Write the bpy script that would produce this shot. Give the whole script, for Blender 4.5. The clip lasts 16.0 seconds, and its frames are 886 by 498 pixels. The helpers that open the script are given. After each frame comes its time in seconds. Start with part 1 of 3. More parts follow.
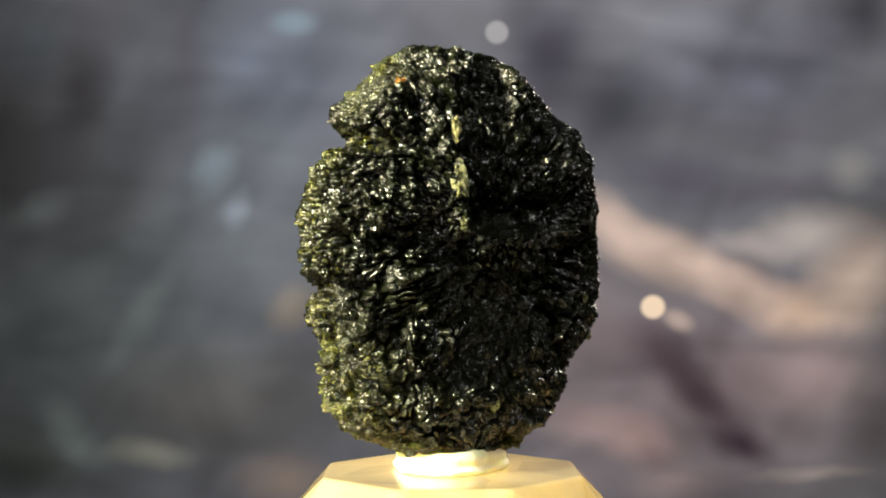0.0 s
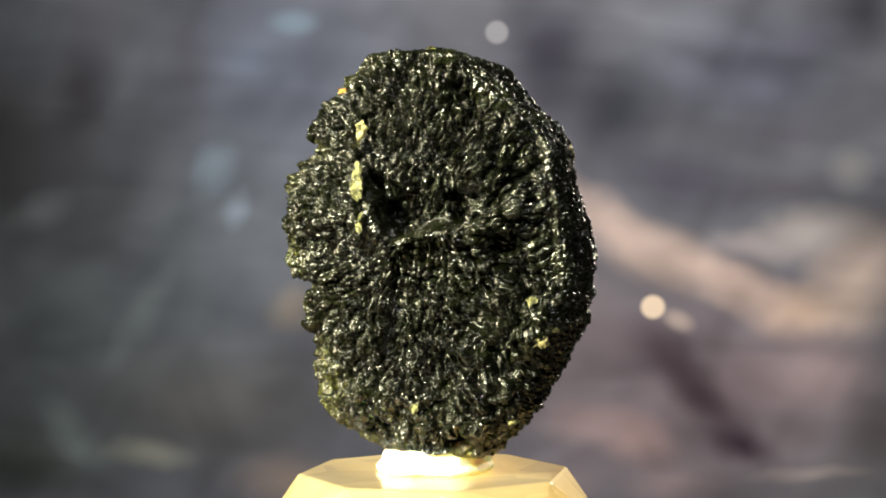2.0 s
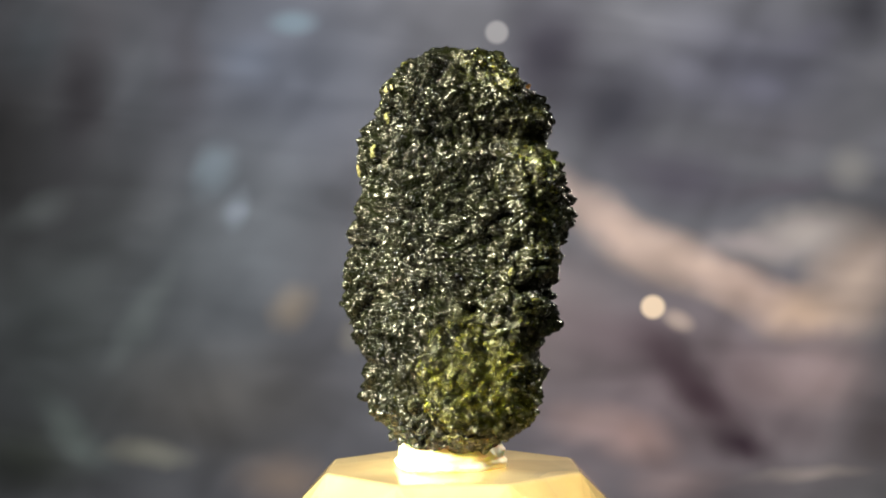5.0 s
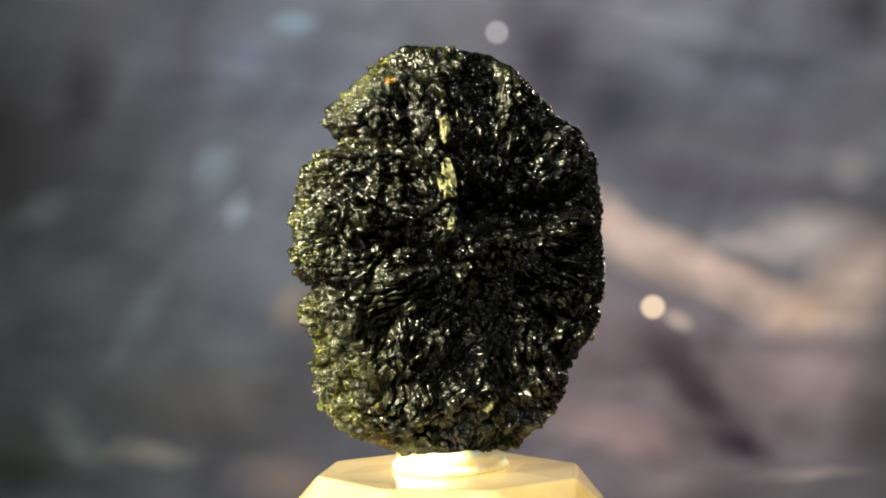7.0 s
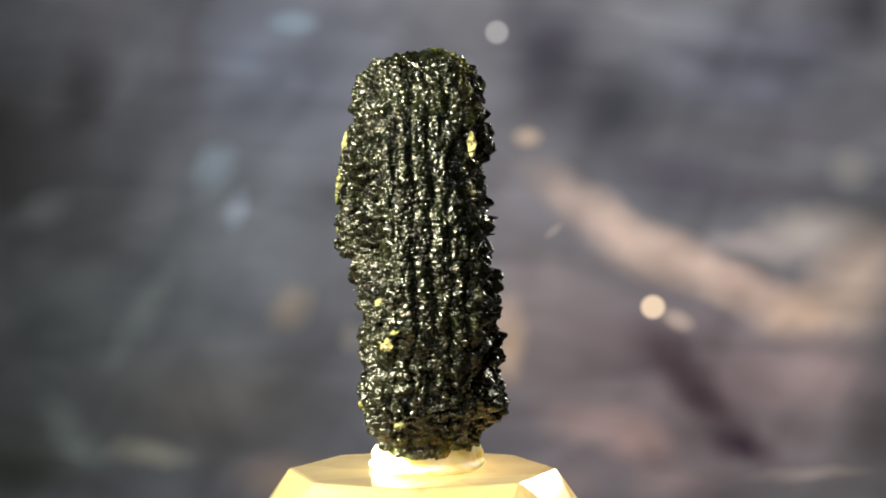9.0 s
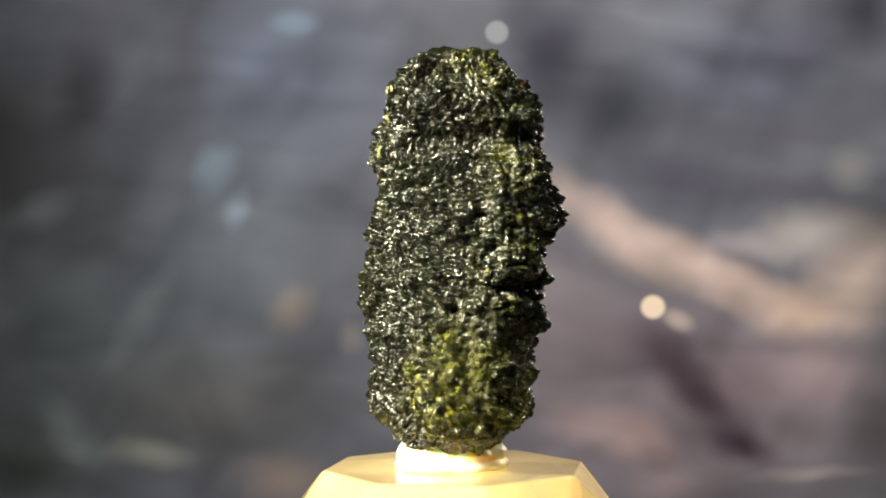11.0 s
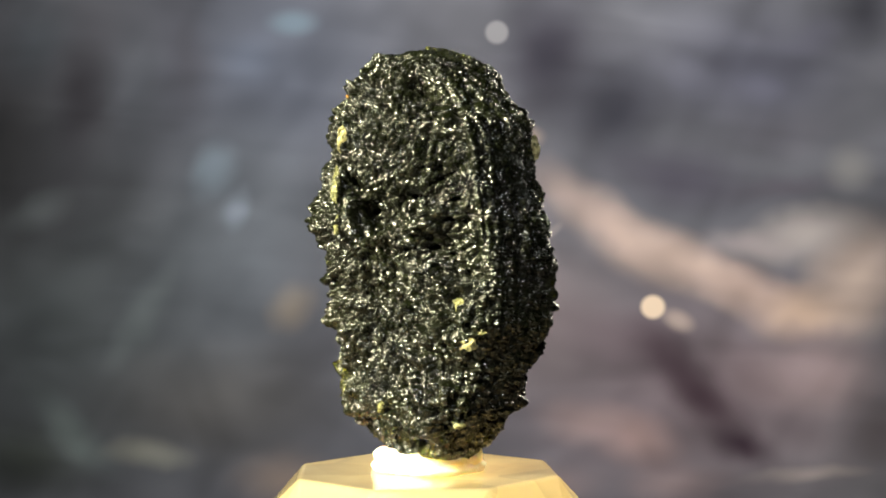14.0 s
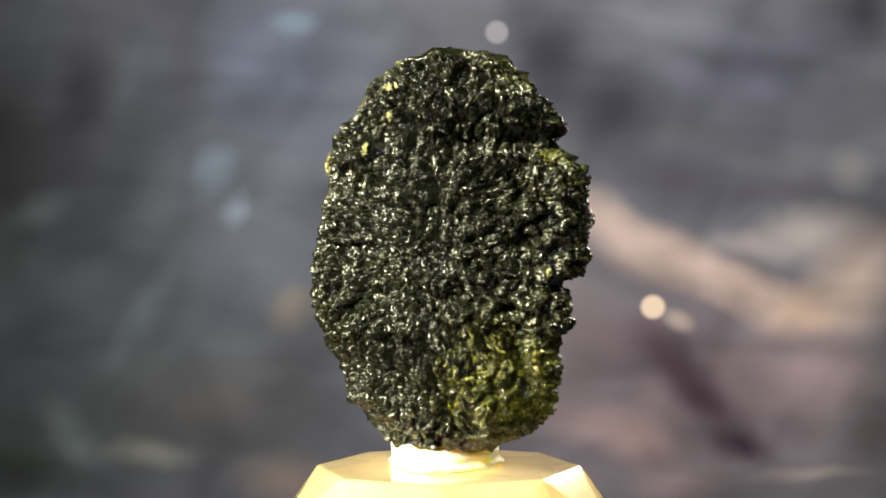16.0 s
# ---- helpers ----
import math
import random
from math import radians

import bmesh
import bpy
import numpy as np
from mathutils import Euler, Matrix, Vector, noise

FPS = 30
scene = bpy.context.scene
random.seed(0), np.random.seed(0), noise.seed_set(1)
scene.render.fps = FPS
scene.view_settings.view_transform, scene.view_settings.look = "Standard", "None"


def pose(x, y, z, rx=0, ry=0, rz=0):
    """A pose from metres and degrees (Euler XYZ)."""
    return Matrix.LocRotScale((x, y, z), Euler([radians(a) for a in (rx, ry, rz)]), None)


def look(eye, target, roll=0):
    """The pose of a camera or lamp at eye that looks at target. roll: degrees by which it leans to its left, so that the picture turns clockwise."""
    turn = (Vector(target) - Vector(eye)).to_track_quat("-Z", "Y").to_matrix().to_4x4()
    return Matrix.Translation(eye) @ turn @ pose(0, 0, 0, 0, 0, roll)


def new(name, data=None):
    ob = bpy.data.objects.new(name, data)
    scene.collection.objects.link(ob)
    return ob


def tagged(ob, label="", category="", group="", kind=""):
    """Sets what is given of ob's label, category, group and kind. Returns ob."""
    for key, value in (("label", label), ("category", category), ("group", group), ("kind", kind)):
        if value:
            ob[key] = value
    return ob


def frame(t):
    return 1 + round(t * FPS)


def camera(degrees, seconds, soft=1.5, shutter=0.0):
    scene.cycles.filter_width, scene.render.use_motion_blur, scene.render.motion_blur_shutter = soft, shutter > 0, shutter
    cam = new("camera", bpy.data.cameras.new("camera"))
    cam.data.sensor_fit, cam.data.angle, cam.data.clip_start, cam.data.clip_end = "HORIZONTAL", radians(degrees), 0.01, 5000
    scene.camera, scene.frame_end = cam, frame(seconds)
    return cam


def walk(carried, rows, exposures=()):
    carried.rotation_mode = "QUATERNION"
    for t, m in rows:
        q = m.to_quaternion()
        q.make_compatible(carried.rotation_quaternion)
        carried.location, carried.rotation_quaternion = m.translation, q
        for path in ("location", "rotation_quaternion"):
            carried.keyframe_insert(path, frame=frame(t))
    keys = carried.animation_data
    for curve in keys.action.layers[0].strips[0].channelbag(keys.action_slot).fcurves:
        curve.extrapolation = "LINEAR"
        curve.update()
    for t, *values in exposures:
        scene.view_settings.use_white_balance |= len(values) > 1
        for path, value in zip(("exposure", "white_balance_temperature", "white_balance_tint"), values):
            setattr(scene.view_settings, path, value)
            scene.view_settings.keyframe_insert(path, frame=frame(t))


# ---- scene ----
MM = 0.001
AXIS_Z = 0.0505          # height over the table of the stone's middle, on the turning axis
cam = camera(37.35, 16.0, soft=1.9)
EYE = (0.0, -0.1289, AXIS_Z - 0.00175)
AIM = (0.00048, 0.0, AXIS_Z + 0.00047)
walk(cam, [(0.0, look(EYE, AIM, -0.36)), (16.0, look(EYE, AIM, -0.36))])

# ---------------------------------------------------------------- light
world = bpy.data.worlds.new("dim_room")
scene.world = world
world.use_nodes = True
world.node_tree.nodes["Background"].inputs[0].default_value = (0.75, 0.85, 1.0, 1)
world.node_tree.nodes["Background"].inputs[1].default_value = 0.008
scene.view_settings.exposure = 0.0


def lamp(name, eye, target, watts, size, colour, spread):
    data = bpy.data.lights.new(name, "AREA")
    data.shape, data.size, data.energy, data.color = "DISK", size, watts, colour
    data.spread = radians(spread)
    ob = new(name, data)
    ob.matrix_world = look(eye, target)
    return ob


lamp("key_lamp", (-0.36, -0.22, 0.24), (0, 0, AXIS_Z), 0.62, 0.075, (1.0, 0.93, 0.60), 36)
lamp("front_lamp", (-0.02, -0.40, 0.34), (0, 0, AXIS_Z), 0.036, 0.05, (0.95, 0.95, 0.88), 30)
lamp("rim_lamp", (0.20, 0.29, 0.17), (0, 0, AXIS_Z), 0.032, 0.06, (1.0, 0.94, 0.72), 36)
# unseen lamp added to brighten the backdrop alone; its spread spares the stone
lamp("backdrop_fill", (0.045, 0.10, 0.48), (0.03, 0.36, 0.01), 1.24, 0.16, (0.985, 0.975, 0.89), 72)
glow = bpy.data.lights.new("stand_lamp", "POINT")
glow.energy, glow.color, glow.shadow_soft_size = 0.015, (1.0, 0.74, 0.34), 0.004
new("stand_lamp", glow).location = (0, 0, 0.0235)

# ---------------------------------------------------------------- materials


def material(name):
    m = bpy.data.materials.new(name)
    m.use_nodes = True
    tree = m.node_tree
    return m, tree, tree.nodes["Principled BSDF"], tree.nodes["Material Output"]


def node(tree, kind, values=(), **attrs):
    n = tree.nodes.new(kind)
    if "operation" in attrs:
        n.operation = attrs["operation"]
    if "vector_type" in attrs:
        n.vector_type = attrs["vector_type"]
    if "interpolation_type" in attrs:
        n.interpolation_type = attrs["interpolation_type"]
    if "data_type" in attrs:
        n.data_type, n.blend_type = attrs["data_type"], attrs["blend_type"]
    if "attribute_name" in attrs:
        n.attribute_name = attrs["attribute_name"]
    for k, v in dict(values).items():
        n.inputs[k].default_value = v
    return n


def ramp(tree, fac, stops):
    r = tree.nodes.new("ShaderNodeValToRGB")
    el = r.color_ramp.elements
    while len(el) < len(stops):
        el.new(0.5)
    for e, (p, c) in zip(el, stops):
        e.position, e.color = p, (*c, 1)
    tree.links.new(fac, r.inputs[0])
    return r.outputs[0]


def mix(tree, fac, a, b, blend="MIX"):
    n = node(tree, "ShaderNodeMix", data_type="RGBA", blend_type=blend)
    for sock, v in ((n.inputs[0], fac), (n.inputs[6], a), (n.inputs[7], b)):
        if isinstance(v, bpy.types.NodeSocket):
            tree.links.new(v, sock)
        else:
            sock.default_value = v if not isinstance(v, tuple) else (*v, 1)
    return n.outputs[2]


def glass_stone_material():
    """Bottle-green natural glass: black in the bulk, letting light through at its thin edges."""
    m, t, p, out = material("dark_green_natural_glass")
    co = node(t, "ShaderNodeTexCoord").outputs["Object"]
    n1 = node(t, "ShaderNodeTexNoise", {"Scale": 260.0, "Detail": 4.0})
    n2 = node(t, "ShaderNodeTexNoise", {"Scale": 5200.0, "Detail": 3.0, "Roughness": 0.65})
    n3 = node(t, "ShaderNodeTexNoise", {"Scale": 900.0, "Detail": 3.0})
    vo = node(t, "ShaderNodeTexVoronoi", {"Scale": 3000.0})
    for n in (n1, n2, n3, vo):
        t.links.new(co, n.inputs["Vector"])
    dark = ramp(t, n1.outputs[0], [(0.35, (0.001, 0.0014, 0.0004)), (0.7, (0.005, 0.0065, 0.0018))])
    olive = ramp(t, n3.outputs[0], [(0.3, (0.026, 0.030, 0.008)), (0.7, (0.20, 0.195, 0.058))])
    thin = node(t, "ShaderNodeAttribute", attribute_name="thin").outputs["Fac"]
    t.links.new(mix(t, thin, dark, olive), p.inputs["Base Color"])
    t.links.new(ramp(t, thin, [(0.02, (0.0,) * 3), (0.12, (1.0,) * 3)]), p.inputs["Subsurface Weight"])
    p.inputs["Subsurface Radius"].default_value = (1.0, 1.0, 0.3)
    p.inputs["Subsurface Scale"].default_value = 0.0011
    t.links.new(ramp(t, n3.outputs[0], [(0.35, (0.16,) * 3), (0.7, (0.34,) * 3)]), p.inputs["Roughness"])
    p.inputs["IOR"].default_value = 1.54
    b1 = node(t, "ShaderNodeBump", {"Strength": 0.7, "Distance": 0.00016})
    b2 = node(t, "ShaderNodeBump", {"Strength": 0.6, "Distance": 0.00007})
    t.links.new(vo.outputs["Distance"], b1.inputs["Height"])
    t.links.new(n2.outputs[0], b2.inputs["Height"])
    t.links.new(b1.outputs[0], b2.inputs["Normal"])
    t.links.new(b2.outputs[0], p.inputs["Normal"])
    clear = node(t, "ShaderNodeBsdfTransparent", {"Color": (0.80, 0.82, 0.34, 1)})
    share = node(t, "ShaderNodeMath", {1: 0.8}, operation="MULTIPLY")
    ms = node(t, "ShaderNodeMixShader")
    t.links.new(thin, share.inputs[0])
    t.links.new(share.outputs[0], ms.inputs[0])
    t.links.new(p.outputs[0], ms.inputs[1])
    t.links.new(clear.outputs[0], ms.inputs[2])
    t.links.new(ms.outputs[0], out.inputs[0])
    return m


def fracture_material(name, dark, pale):
    m, t, p, out = material(name)
    co = node(t, "ShaderNodeTexCoord").outputs["Object"]
    n = node(t, "ShaderNodeTexNoise", {"Scale": 1.5, "Detail": 5.0, "Roughness": 0.7})
    t.links.new(co, n.inputs["Vector"])
    t.links.new(ramp(t, n.outputs[0], [(0.40, dark), (0.60, pale)]), p.inputs["Base Color"])
    p.inputs["Roughness"].default_value = 0.25
    b = node(t, "ShaderNodeBump", {"Strength": 1.0, "Distance": 0.0004})
    t.links.new(n.outputs[0], b.inputs["Height"])
    t.links.new(b.outputs[0], p.inputs["Normal"])
    return m


def stand_material():
    """Milky faceted glass, lit from inside."""
    m, t, p, out = material("lit_milky_glass")
    co = node(t, "ShaderNodeTexCoord").outputs["Object"]
    n = node(t, "ShaderNodeTexNoise", {"Scale": 140.0, "Detail": 3.0})
    t.links.new(co, n.inputs["Vector"])
    col = ramp(t, n.outputs[0], [(0.30, (0.53, 0.47, 0.35)), (0.45, (0.62, 0.53, 0.34)), (0.70, (0.73, 0.64, 0.43))])
    # cell tones painted in for the reflections and refractions inside the glass
    cells = node(t, "ShaderNodeTexVoronoi", {"Scale": 170.0, "Randomness": 1.0})
    t.links.new(co, cells.inputs["Vector"])
    sep = node(t, "ShaderNodeSeparateColor")
    t.links.new(cells.outputs["Color"], sep.inputs[0])
    col = mix(t, 0.55, col, ramp(t, sep.outputs[0], [(0.0, (0.52, 0.54, 0.60)), (0.35, (0.9, 0.9, 0.88)), (1.0, (1.1, 1.05, 0.95))]), "MULTIPLY")
    tr = node(t, "ShaderNodeBsdfTranslucent")
    t.links.new(col, tr.inputs["Color"])
    t.links.new(col, p.inputs["Base Color"])
    p.inputs["Roughness"].default_value = 0.3
    ms = node(t, "ShaderNodeMixShader", {0: 0.6})
    t.links.new(p.outputs[0], ms.inputs[1])
    t.links.new(tr.outputs[0], ms.inputs[2])
    gloss = node(t, "ShaderNodeBsdfGlossy", {"Roughness": 0.08})
    fr = node(t, "ShaderNodeFresnel", {"IOR": 1.5})
    coat = node(t, "ShaderNodeMixShader")
    t.links.new(fr.outputs[0], coat.inputs[0])
    t.links.new(ms.outputs[0], coat.inputs[1])
    t.links.new(gloss.outputs[0], coat.inputs[2])
    t.links.new(coat.outputs[0], out.inputs[0])
    return m


def putty_material():
    m, t, p, out = material("white_putty")
    co = node(t, "ShaderNodeTexCoord").outputs["Object"]
    n = node(t, "ShaderNodeTexNoise", {"Scale": 700.0, "Detail": 4.0})
    t.links.new(co, n.inputs["Vector"])
    col = ramp(t, n.outputs[0], [(0.3, (0.80, 0.70, 0.42)), (0.6, (0.90, 0.86, 0.68))])
    t.links.new(col, p.inputs["Base Color"])
    p.inputs["Roughness"].default_value = 0.5
    p.inputs["Subsurface Weight"].default_value = 1.0
    p.inputs["Subsurface Radius"].default_value = (1.0, 0.75, 0.35)
    p.inputs["Subsurface Scale"].default_value = 0.003
    b = node(t, "ShaderNodeBump", {"Strength": 0.5, "Distance": 0.0003})
    t.links.new(n.outputs[0], b.inputs["Height"])
    t.links.new(b.outputs[0], p.inputs["Normal"])
    return m


def plain_material(name, a, b, scale, rough):
    m, t, p, out = material(name)
    co = node(t, "ShaderNodeTexCoord").outputs["Object"]
    n = node(t, "ShaderNodeTexNoise", {"Scale": scale, "Detail": 6.0})
    t.links.new(co, n.inputs["Vector"])
    t.links.new(ramp(t, n.outputs[0], [(0.3, a), (0.7, b)]), p.inputs["Base Color"])
    p.inputs["Roughness"].default_value = rough
    return m


# the backdrop lies BACK metres behind the axis; its own x and z are in metres from its middle
BACK = 0.36
WIDE = (0.1289 + BACK) * 2 * math.tan(radians(37.35 / 2))


def cloth_material():
    """A printed grey, blue and mauve cloud picture, far out of focus, with blurred highlights painted in as soft pale
    discs.
    """
    m, t, p, out = material("clouded_backdrop_print")
    tc = node(t, "ShaderNodeTexCoord").outputs["Object"]
    p.inputs["Roughness"].default_value = 1.0
    p.inputs["Specular IOR Level"].default_value = 0.0
    warp = node(t, "ShaderNodeTexNoise", {"Scale": 10.0, "Detail": 4.0, "Roughness": 0.55})
    t.links.new(tc, warp.inputs["Vector"])
    off = node(t, "ShaderNodeVectorMath", {1: (0.5, 0.5, 0.5)}, operation="SUBTRACT")
    t.links.new(warp.outputs["Color"], off.inputs[0])
    amp = node(t, "ShaderNodeVectorMath", {3: 0.032}, operation="SCALE")
    t.links.new(off.outputs[0], amp.inputs[0])
    bent = node(t, "ShaderNodeVectorMath", operation="ADD")
    t.links.new(tc, bent.inputs[0])
    t.links.new(amp.outputs[0], bent.inputs[1])

    def patch(col, px, py, rx, ry, turn, colour, power, hard=0.0, warped=True):
        """One soft patch of colour round (px, py), in 1/1568 of the print's width from its upper left corner."""
        mp = node(t, "ShaderNodeMapping", vector_type="TEXTURE")
        k = WIDE / 1568
        mp.inputs["Location"].default_value = ((px - 784) * k, 0, (441 - py) * k)
        mp.inputs["Rotation"].default_value = (0, radians(turn), 0)
        mp.inputs["Scale"].default_value = (rx * k, 1, ry * k)
        t.links.new(bent.outputs[0] if warped else tc, mp.inputs["Vector"])
        ln = node(t, "ShaderNodeVectorMath", operation="LENGTH")
        t.links.new(mp.outputs[0], ln.inputs[0])
        mr = node(t, "ShaderNodeMapRange", {"From Min": 1.0, "From Max": hard, "To Min": 0.0, "To Max": power}, interpolation_type="SMOOTHSTEP")
        t.links.new(ln.outputs["Value"], mr.inputs["Value"])
        linear = tuple(((c + 14) / 269) ** 2.4 for c in colour)
        return mix(t, mr.outputs[0], col, linear)

    col = mix(t, 0.0, (0.098, 0.098, 0.118), (0, 0, 0))
    # broad fields: slate on one side, mauve on the other
    col = patch(col, 100, 560, 560, 560, 0, (76, 80, 84), 0.95)
    col = patch(col, 480, 130, 360, 330, 0, (84, 88, 102), 0.85)
    col = patch(col, 0, 260, 170, 330, 0, (46, 45, 46), 0.75)
    col = patch(col, 100, 330, 130, 180, 30, (59, 59, 64), 0.7)
    col = patch(col, 60, 60, 110, 120, 0, (66, 71, 78), 0.7)
    col = patch(col, 140, 170, 75, 190, 0, (58, 56, 62), 0.8)
    col = patch(col, 225, 150, 60, 190, 0, (86, 89, 98), 0.6)
    col = patch(col, 320, 110, 65, 200, 0, (72, 71, 79), 0.7)
    col = patch(col, 430, 440, 230, 300, 0, (104, 109, 119), 0.7)
    col = patch(col, 300, 470, 220, 130, -50, (85, 89, 96), 0.55)
    col = patch(col, 400, 700, 330, 150, 0, (86, 84, 85), 0.75)
    col = patch(col, 30, 800, 190, 120, 0, (57, 61, 58), 0.85)
    col = patch(col, 60, 560, 140, 110, -40, (68, 72, 76), 0.6)
    col = patch(col, 980, 90, 150, 200, 0, (42, 40, 49), 0.9)
    col = patch(col, 1090, 190, 130, 170, 20, (45, 45, 54), 0.85)
    col = patch(col, 1330, 110, 300, 180, 0, (72, 72, 85), 0.85)
    col = patch(col, 1545, 30, 90, 110, 0, (52, 52, 60), 0.8)
    col = patch(col, 1210, 320, 230, 85, 8, (71, 68, 80), 0.85)
    col = patch(col, 1400, 230, 170, 70, 0, (82, 80, 89), 0.6)
    col = patch(col, 1410, 335, 150, 40, -6, (80, 76, 86), 0.8)
    col = patch(col, 900, 380, 130, 240, 0, (110, 105, 113), 0.7)
    col = patch(col, 1230, 700, 560, 330, 0, (117, 104, 111), 0.85)
    col = patch(col, 960, 560, 200, 190, 0, (121, 110, 114), 0.75)
    col = patch(col, 1090, 600, 170, 75, 22, (99, 88, 95), 0.85)
    # the pale band, bending down and up again, and the dark stain under it
    col = patch(col, 985, 335, 130, 60, 45, (133, 119, 117), 0.75)
    col = patch(col, 1090, 420, 180, 70, 38, (165, 145, 139), 0.9)
    col = patch(col, 1210, 470, 190, 70, 28, (181, 159, 151), 0.9)
    col = patch(col, 1330, 525, 170, 62, 18, (178, 155, 148), 0.9)
    col = patch(col, 1440, 550, 130, 62, -12, (195, 168, 153), 0.95)
    col = patch(col, 1530, 490, 140, 110, -45, (178, 159, 152), 0.9)
    col = patch(col, 1440, 420, 170, 70, -12, (161, 152, 152), 0.85)
    col = patch(col, 1330, 440, 120, 40, 10, (147, 137, 140), 0.7)
    col = patch(col, 1330, 660, 120, 80, 30, (111, 97, 103), 0.7)
    col = patch(col, 1450, 650, 170, 110, -10, (138, 121, 125), 0.8)
    col = patch(col, 1180, 625, 130, 60, 38, (79, 67, 75), 0.9)
    col = patch(col, 1250, 690, 150, 62, 52, (63, 50, 58), 0.95)
    col = patch(col, 1310, 790, 95, 52, 35, (52, 41, 50), 0.95)
    col = patch(col, 1400, 760, 110, 60, 20, (93, 84, 91), 0.7)
    col = patch(col, 1130, 765, 130, 70, 25, (163, 136, 134), 0.65)
    col = patch(col, 1030, 725, 110, 55, 0, (145, 125, 126), 0.7)
    col = patch(col, 1200, 850, 120, 45, 0, (127, 111, 114), 0.7)
    col = patch(col, 980, 845, 120, 60, 0, (122, 108, 112), 0.7)
    col = patch(col, 1560, 760, 110, 130, 0, (82, 76, 82), 0.8)
    col = patch(col, 1420, 852, 150, 22, -4, (139, 129, 130), 0.7)
    # smaller clouds
    col = patch(col, 520, 830, 130, 75, 0, (125, 110, 103), 0.75)
    col = patch(col, 265, 790, 120, 42, 3, (149, 148, 140), 0.6)
    col = patch(col, 120, 745, 150, 55, 48, (109, 119, 120), 0.5)
    col = patch(col, 255, 540, 150, 45, -58, (114, 121, 126), 0.55)
    col = patch(col, 65, 365, 100, 45, -30, (100, 105, 109), 0.5)
    col = patch(col, 430, 115, 75, 70, -30, (96, 102, 119), 0.6)
    col = patch(col, 367, 310, 55, 60, 0, (121, 132, 146), 0.8)
    col = patch(col, 408, 378, 42, 45, 0, (129, 137, 152), 0.75)
    col = patch(col, 1225, 135, 62, 65, 0, (91, 91, 104), 0.85)
    col = patch(col, 1345, 135, 55, 45, 0, (88, 88, 103), 0.75)
    col = patch(col, 1440, 60, 100, 45, -15, (80, 79, 92), 0.6)
    col = patch(col, 525, 550, 62, 60, 0, (132, 122, 115), 0.8)
    col = patch(col, 640, 595, 34, 34, 0, (127, 123, 121), 0.6)
    col = patch(col, 905, 595, 45, 90, 0, (166, 144, 128), 0.85)
    # the brushed pile of the cloth: faint streaks along it, and cloudy mottling
    for wide, high, turn, low, fac in ((15.0, 60.0, 6, 0.76, 0.4), (14.0, 34.0, -55, 0.72, 0.5), (26.0, 34.0, 0, 0.62, 0.5)):
        tilt = node(t, "ShaderNodeMapping", vector_type="TEXTURE")
        tilt.inputs["Rotation"].default_value = (0, radians(turn), 0)
        tilt.inputs["Scale"].default_value = (1 / wide, 1.0, 1 / high)
        t.links.new(tc, tilt.inputs["Vector"])
        n = node(t, "ShaderNodeTexNoise", {"Scale": 1.0, "Detail": 1.0, "Distortion": 0.6})
        t.links.new(tilt.outputs[0], n.inputs["Vector"])
        col = mix(t, fac, col, ramp(t, n.outputs[0], [(0.3, (low,) * 3), (0.7, (2 - low,) * 3)]), "MULTIPLY")
    # out-of-focus highlights, painted into the colour as pale discs
    col = patch(col, 882, 57, 25, 25, 0, (134, 132, 137), 0.65, 0.62, False)
    col = patch(col, 1200, 570, 42, 26, 25, (174, 156, 149), 0.7, 0.1, False)
    col = patch(col, 1155, 546, 27, 26, 0, (214, 191, 170), 0.95, 0.55, False)
    col = patch(col, 935, 244, 40, 30, 0, (148, 132, 122), 0.8, 0.0, False)
    col = patch(col, 520, 38, 62, 34, 0, (111, 126, 141), 0.75, 0.1, False)
    col = patch(col, 1508, 302, 62, 60, 0, (134, 131, 132), 0.6, 0.0, False)
    col = patch(col, 980, 410, 26, 12, -40, (152, 140, 140), 0.35, 0.20, False)
    t.links.new(col, p.inputs["Base Color"])
    return m


STONE = glass_stone_material()
PALE = fracture_material("pale_chip_or_glint", (0.05, 0.05, 0.014), (0.44, 0.39, 0.19))
OLIVE = fracture_material("olive_chip_or_glint", (0.02, 0.024, 0.008), (0.27, 0.265, 0.12))
RUST = fracture_material("rusty_fleck", (0.12, 0.05, 0.01), (0.50, 0.24, 0.05))
GLASS = stand_material()
PUTTY = putty_material()
CLOTH = cloth_material()
TABLE = plain_material("dark_table_laminate", (0.03, 0.03, 0.032), (0.05, 0.048, 0.047), 60.0, 0.45)
WALL = plain_material("grey_wall_paint", (0.16, 0.16, 0.17), (0.22, 0.22, 0.23), 8.0, 0.8)


def mesh_object(name, verts, faces, mat, parent=None, label="", smooth=False):
    me = bpy.data.meshes.new(name)
    me.from_pydata([tuple(v) for v in verts], [], faces)
    me.materials.append(mat)
    if smooth:
        me.polygons.foreach_set("use_smooth", [True] * len(me.polygons))
    me.update()
    ob = new(name, me)
    if parent:
        ob.parent = parent
    if label:
        ob["label"] = label
    return ob


def slab(name, x0, x1, y0, y1, z0, z1, mat):
    v = [(x, y, z) for z in (z0, z1) for x, y in ((x0, y0), (x1, y0), (x1, y1), (x0, y1))]
    f = [(3, 2, 1, 0), (4, 5, 6, 7)] + [(i, (i + 1) % 4, 4 + (i + 1) % 4, 4 + i) for i in range(4)]
    return mesh_object(name, v, f, mat)


